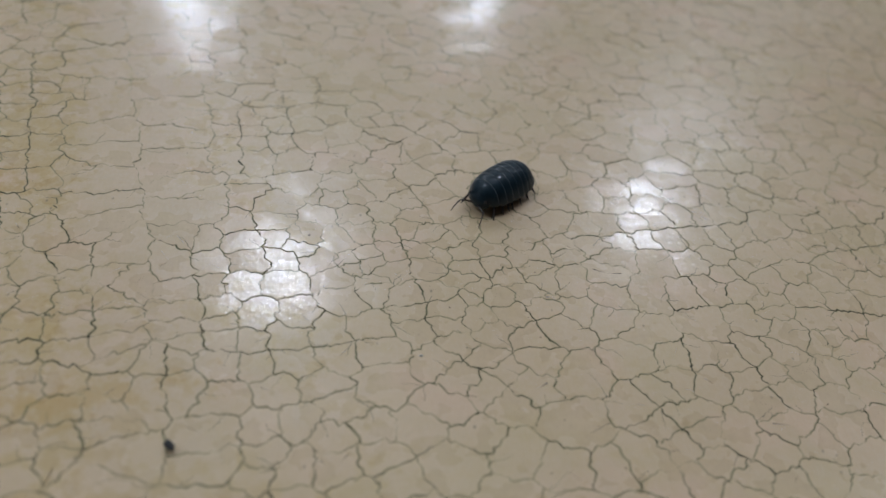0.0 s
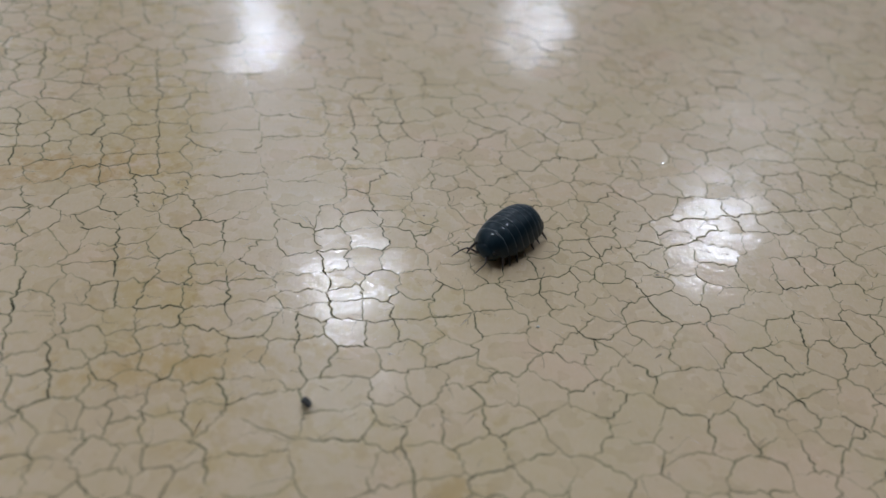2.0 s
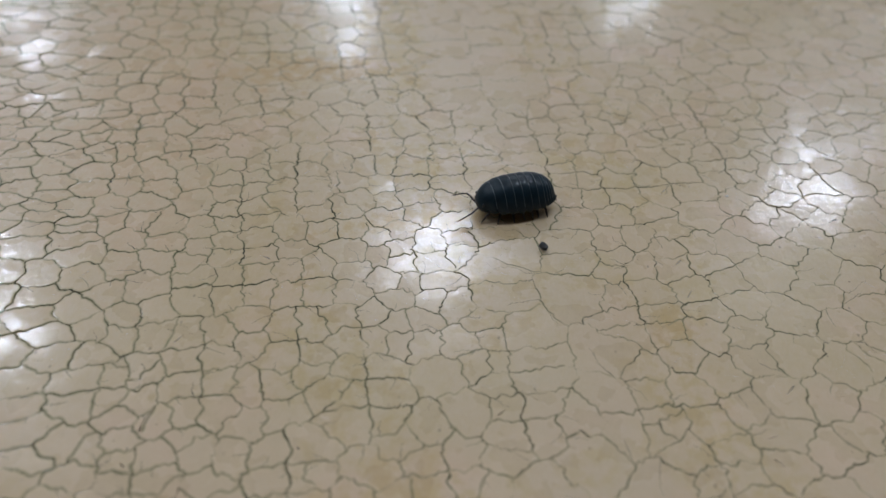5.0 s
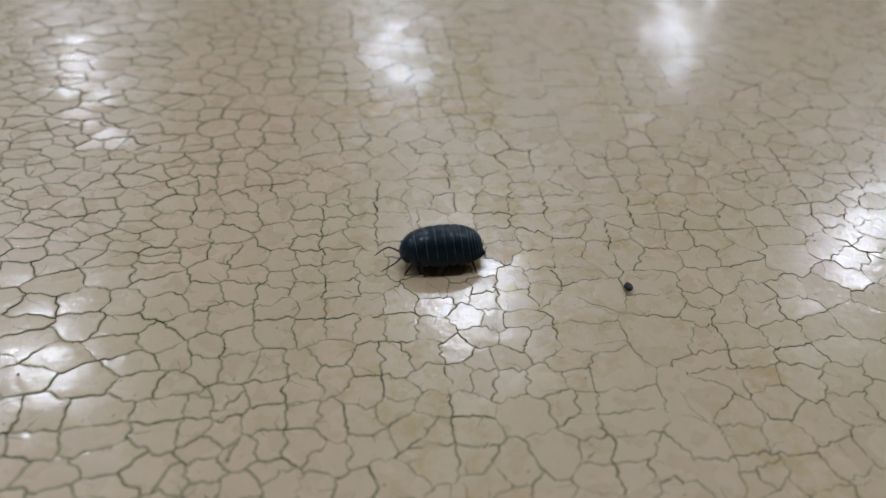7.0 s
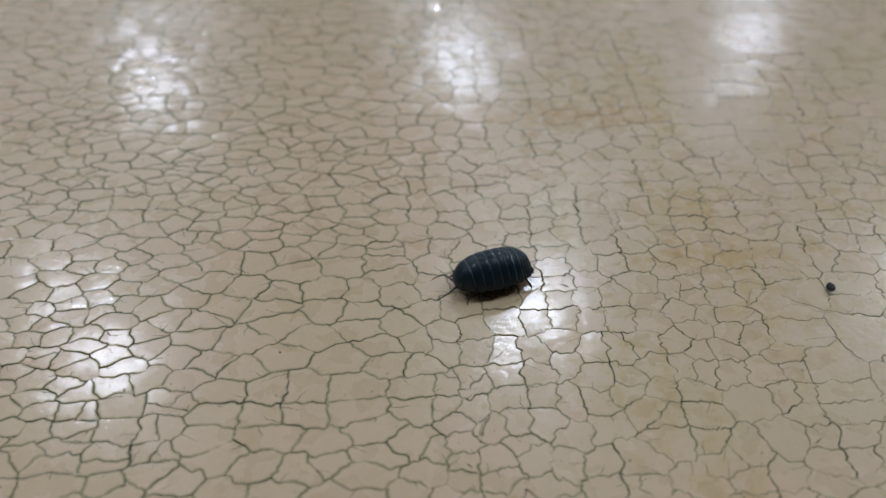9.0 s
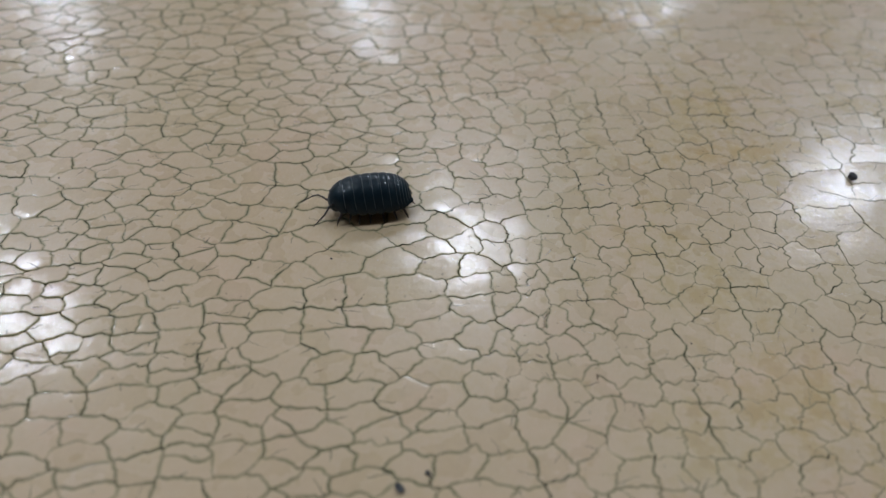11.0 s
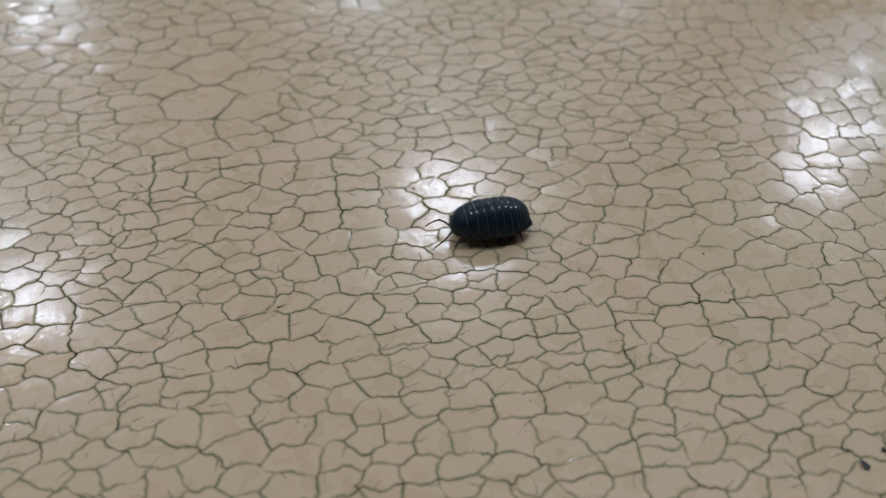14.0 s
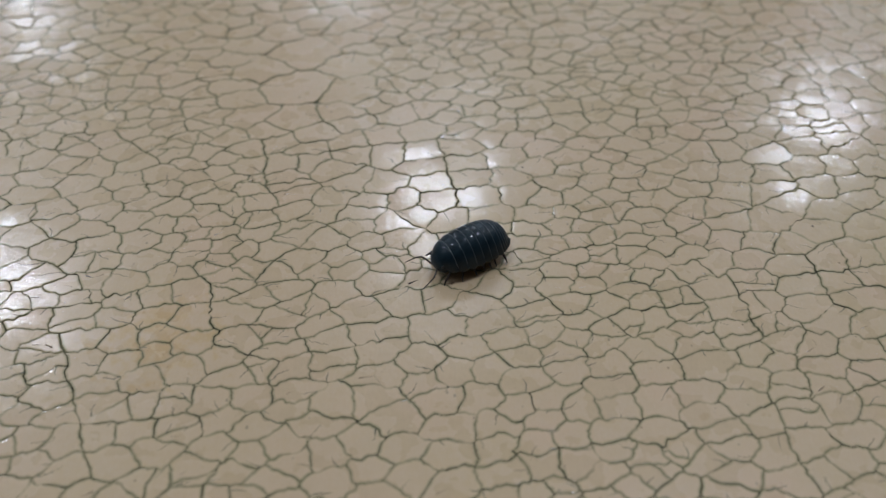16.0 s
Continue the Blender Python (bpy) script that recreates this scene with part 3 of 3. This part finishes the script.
def build_plates(floor):
    rng = random.Random(11)
    made, splits = [], []
    for poly in cells(seeds()):
        p = plate(poly, rng)
        if p:
            x, y, _ = p[0][-1]
            s = min(1.0, max(0.0, ((x - 0.02) * -0.175 + (y - 0.118) * -0.098) / 0.0402))
            made.append((math.hypot(x - 0.02 + 0.175 * s, y - 0.118 + 0.098 * s), p[:5]))
            n = (len(p[0]) - 1) // 5
            if rng.random() < 0.72:
                splits.append(side_crack(p[0][n:2 * n], p[0][-1], p[5], rng))
    made.sort(key=lambda q: q[0])
    for _, (verts, faces, idx, grime, ups) in made[:300]:
        me = mesh_of("paint_flake", verts, faces, [PAINT, DIRT], idx)
        finish(me, grime, ups)
        ob = new("paint_flake", me)
        ob.parent = floor
    join("crackled_paint", [p for _, p in made[300:]], [PAINT, DIRT], floor, "crackled cream paint broken into many small plates")
    join("side_cracks", splits, [GRIME], floor, "fine olive-grey cracks that end within the plates")


# ---------------------------------------------------------------- the woodlouse
LENGTH, WIDTH, HEIGHT, CLEAR = 0.0133, 0.0067, 0.0035, 0.0007


def half_width(s):
    """s runs from -1 at the tail to 1 at the head."""
    k = 2.9 if s < 0 else 2.75
    return WIDTH / 2 * max(0.0, 1 - abs(s) ** k) ** 0.5


def height(s):
    k = 2.7 if s < 0 else 2.6
    return HEIGHT * max(0.0, 1 - abs(s) ** k) ** 0.55


def arch(s, a, grow=0.0):
    """A point on the back: a is the angle from the crest, in half turns from -1 to 1."""
    t = a * radians(98)
    w, h = half_width(s) + grow, height(s) + grow
    y, z = w * math.sin(t), h * math.cos(t)
    flare = max(0.0, abs(a) - 0.75) * 0.0012
    return Vector((s * LENGTH / 2 * (1.0 if s > 0 else 0.955) - 0.0004 * abs(a) ** 3, y + math.copysign(flare, a), CLEAR + 0.0016 + z))


def tergite(s0, s1, sides=28, steps=6):
    """One arched plate of the back from s0 (front) to s1 (rear), its rear edge lying over the next; scalloped at the sides."""
    bm = bmesh.new()
    rows = []
    for k in range(steps + 1):
        f = k / steps
        s = s0 + (s1 - s0) * f
        grow = 0.00002 + 0.00013 * math.sin(f * 2.2)
        row = []
        for j in range(sides + 1):
            a = -1 + 2 * j / sides
            p = arch(s, a, grow)
            edge = max(0.0, abs(a) - 0.82) / 0.18
            p.z += 0.00035 * edge * (2 * f - 1) ** 2      # rounded lower corner
            row.append(bm.verts.new(p))
        rows.append(row)
    lip = [bm.verts.new(v.co + Vector((0.00006, 0, 0)) - Vector((0, 0.03 * v.co.y, 0.00014))) for v in rows[-1]]
    rows.append(lip)
    for r, q in zip(rows, rows[1:]):
        for j in range(sides):
            bm.faces.new((r[j], r[j + 1], q[j + 1], q[j]))
    return bm


def margin(s, sides=28):
    """The pale rear rim of a plate."""
    bm = bmesh.new()
    rows = []
    for f, grow in ((0.0, 0.000128), (0.5, 0.00015), (1.0, 0.00012)):
        rows.append([bm.verts.new(arch(s - 0.010 * f, -0.9 + 1.8 * j / sides, grow)) for j in range(sides + 1)])
    for r, q in zip(rows, rows[1:]):
        for j in range(sides):
            bm.faces.new((r[j], r[j + 1], q[j + 1], q[j]))
    return bm


def build_woodlouse():
    bug = new("woodlouse")
    tagged(bug, "glossy slate-black woodlouse walking with feelers spread", "woodlouse")
    # head, seven broad plates, five narrow ones and the tail shield
    marks = [0.90, 0.64, 0.41, 0.19, -0.02, -0.22, -0.41, -0.58, -0.665, -0.745, -0.82, -0.885, -0.94]
    for n, (a, b) in enumerate(zip(marks, marks[1:])):
        plate_ob = part("back_plate" if n < 7 else "tail_plate", tergite(a + 0.012, b), SHELL, bug)
        if n < 11:
            part("pale_rim", margin(b + 0.006), MARGIN, plate_ob, "thin pale rear rim")
    bm = bmesh.new()
    bmesh.ops.create_uvsphere(bm, u_segments=20, v_segments=12, radius=1)
    for v in bm.verts:
        v.co = Vector((v.co.x * 0.00125, v.co.y * 0.0021, v.co.z * 0.00155)) + Vector((0.0053, 0, CLEAR + 0.00155))
    head = part("head", bm, SHELL, bug)
    for side in (-1, 1):
        bm = bmesh.new()
        bmesh.ops.create_uvsphere(bm, u_segments=10, v_segments=6, radius=0.00026)
        bmesh.ops.translate(bm, vec=(0.0059, side * 0.00165, CLEAR + 0.0021), verts=bm.verts)
        part("eye", bm, BELLY, head, "small black eye")
    bm = bmesh.new()
    bmesh.ops.create_uvsphere(bm, u_segments=16, v_segments=8, radius=1)
    for v in bm.verts:
        v.co = Vector((v.co.x * 0.00042 - 0.00597, v.co.y * 0.00085, v.co.z * 0.0007 + CLEAR + 0.0015))
    part("tail_shield", bm, SHELL, bug)
    for side in (-1, 1):
        part("tail_prong", tube(bmesh.new(), [(-0.0057, side * 0.0008, 0.0018), (-0.0063, side * 0.0011, 0.0014), (-0.0067, side * 0.0013, 0.0010)], [0.00022, 0.00016, 0.00006]), LIMB, bug)
    bm = bmesh.new()
    bmesh.ops.create_uvsphere(bm, u_segments=24, v_segments=12, radius=1)
    for v in bm.verts:
        v.co = Vector((v.co.x * 0.0058, v.co.y * 0.0026, v.co.z * 0.0015 + CLEAR + 0.0014))
    part("underside", bm, BELLY, bug)
    legs, feelers = [], []
    for n in range(7):
        x = 0.0043 - 0.00138 * n
        reach = 0.0005 * (2.6 - n) / 3 + (0.0011, 0.0004, 0, 0, 0, 0, -0.0002)[n]
        out = (1.05, 1.3, 1.42, 1.34, 1.45, 1.36, 1.4)[n]
        for side in (-1, 1):
            pts = [(0, 0, 0), (reach * 0.2, side * 0.0006 * out, 0.0001), (reach * 0.6, side * 0.0011 * out, -0.0006), (reach, side * 0.0014 * out, -0.0014), (reach * 1.15, side * 0.0016 * out, -0.00182)]
            leg = part("leg", tube(bmesh.new(), pts, [0.00026, 0.00025, 0.00021, 0.00014, 0.00005], 7), LIMB, bug)
            legs.append((leg, (x, side * 0.0016, CLEAR + 0.0012), n, side))
    for side in (-1, 1):
        base = (0.0063, side * 0.0007, CLEAR + 0.0010)
        bm = bmesh.new()
        # three stout joints, an elbow, then the thin jointed whip
        joints = [(0, 0, 0), (0.00035, side * 0.0003, 0.0001), (0.00042, side * 0.00034, 0.00012), (0.0008, side * 0.00075, 0.0003), (0.00088, side * 0.0008, 0.00032),
                  (0.00145, side * 0.00125, 0.00042), (0.00155, side * 0.0013, 0.0004), (0.0023, side * 0.0014, 0.00018), (0.0024, side * 0.0014, 0.00014),
                  (0.0032, side * 0.0014, -0.00022), (0.0039, side * 0.00135, -0.00058)]
        widths = [0.00018, 0.00019, 0.00014, 0.00017, 0.00012, 0.00016, 0.00010, 0.00013, 0.00008, 0.00009, 0.00003]
        feeler = part("feeler", tube(bm, joints, widths, 8), LIMB, bug, "jointed dark feeler")
        feelers.append((feeler, base, side))
    return bug, legs, feelers


BUG = [
    (0.0, 0.0211, 0.1179, 226.5),
    (0.5, 0.0170, 0.1137, 228.0),
    (1.0, 0.0128, 0.1093, 229.0),
    (1.5, 0.0080, 0.1042, 231.3),
    (2.0, 0.0045, 0.0988, 232.9),
    (2.5, 0.0006, 0.0940, 231.8),
    (3.0, -0.0041, 0.0883, 230.2),
    (3.5, -0.0089, 0.0839, 223.6),
    (4.0, -0.0147, 0.0800, 212.6),
    (4.5, -0.0202, 0.0762, 207.1),
    (7.0, -0.0489, 0.0652, 199.0),
    (7.5, -0.0555, 0.0630, 200.6),
    (8.0, -0.0617, 0.0603, 202.1),
    (8.5, -0.0671, 0.0570, 210.5),
    (9.0, -0.0725, 0.0534, 214.0),
    (11.5, -0.1027, 0.0418, 196.0),
    (12.0, -0.1090, 0.0405, 195.2),
    (12.5, -0.1150, 0.0391, 194.7),
    (13.0, -0.1216, 0.0372, 193.9),
    (13.5, -0.1275, 0.0351, 195.7),
    (14.0, -0.1330, 0.0331, 197.7),
    (14.5, -0.1391, 0.0310, 199.5),
    (15.0, -0.1447, 0.0275, 207.4),
    (15.5, -0.1495, 0.0236, 215.3),
    (16.0, -0.1542, 0.0198, 216.7),
]


def motions():
    """The woodlouse's walk, its stepping legs and its feeling about."""
    bug, legs, feelers = LOUSE
    walk(bug, [(t, pose(x, y, swell(x, y) * 0.6, 0, 0, a)) for t, x, y, a in BUG])
    beats = [k * 0.1 for k in range(161)]
    for leg, (x, y, z), n, side in legs:
        rows = []
        for t in beats:
            ph = math.tau * (t * 1.9 - n * 0.17 + (0.5 if side > 0 else 0.0))
            rows.append((t, pose(x, y, z + 0.00018 * max(0.0, math.sin(ph)), side * 7 * max(0.0, math.sin(ph)), 0, side * -16 * math.cos(ph))))
        walk(leg, rows)
    for feeler, (x, y, z), side in feelers:
        rows = []
        for k in range(65):
            t = k * 0.25
            rows.append((t, pose(x, y, z, 0, 9 * math.sin(2.3 * t + side) + 4, side * (8 + 17 * math.sin(1.7 * t + 1.3 * side)))))
        walk(feeler, rows)


# ---------------------------------------------------------------- crumbs
def build_chip(name, label, category, x, y, size, material, seed, flat=0.6):
    rng = random.Random(seed)
    bm = bmesh.new()
    bmesh.ops.create_icosphere(bm, subdivisions=2, radius=1)
    cuts = [(Vector((rng.gauss(0, 1), rng.gauss(0, 1), rng.gauss(0, 0.7))).normalized(), rng.uniform(0.32, 0.7)) for _ in range(8)]
    for v in bm.verts:
        for n, d in cuts:
            over = v.co.dot(n) - d
            if over > 0:
                v.co -= n * over
        v.co = Vector((v.co.x * size, v.co.y * size * 0.85, v.co.z * size * flat))
    low = min(v.co.z for v in bm.verts)
    bmesh.ops.translate(bm, vec=(0, 0, -low), verts=bm.verts)
    ob = part(name, bm, material, None, m=pose(x, y, swell(x, y) + 0.00002, 0, 0, rng.uniform(0, 360)))
    ob.data.polygons.foreach_set("use_smooth", [False] * len(ob.data.polygons))
    return tagged(ob, label, category)


FLOOR = build_floor()
build_shell()
build_lamps()
LOUSE = build_woodlouse()
build_chip("crumb", "small angular charcoal crumb lying on the paint", "crumb", -0.0205, 0.0637, 0.00095, CRUMB, 3, 0.8)
build_chip("fleck", "tiny white fleck on the paint", "fleck", 0.0088, 0.0815, 0.0003, WHITE, 5)
build_chip("crumb", "black grit lodged in a crack", "crumb", -0.0830, -0.0046, 0.0009, CRUMB, 8, 0.4)
build_chip("crumb", "black grit lodged in a crack", "crumb", -0.0801, -0.0022, 0.0006, CRUMB, 9, 0.4)
for k, (x, y) in enumerate(((-0.0086, 0.1039), (-0.0997, 0.0311), (-0.0902, 0.0682), (-0.1463, 0.0418), (-0.0484, 0.0234))):
    build_chip("fleck", "tiny dark fleck of dirt on the paint", "fleck", x, y, 0.00026, CRUMB, 20 + k, 0.3)
build_plates(FLOOR)
motions()
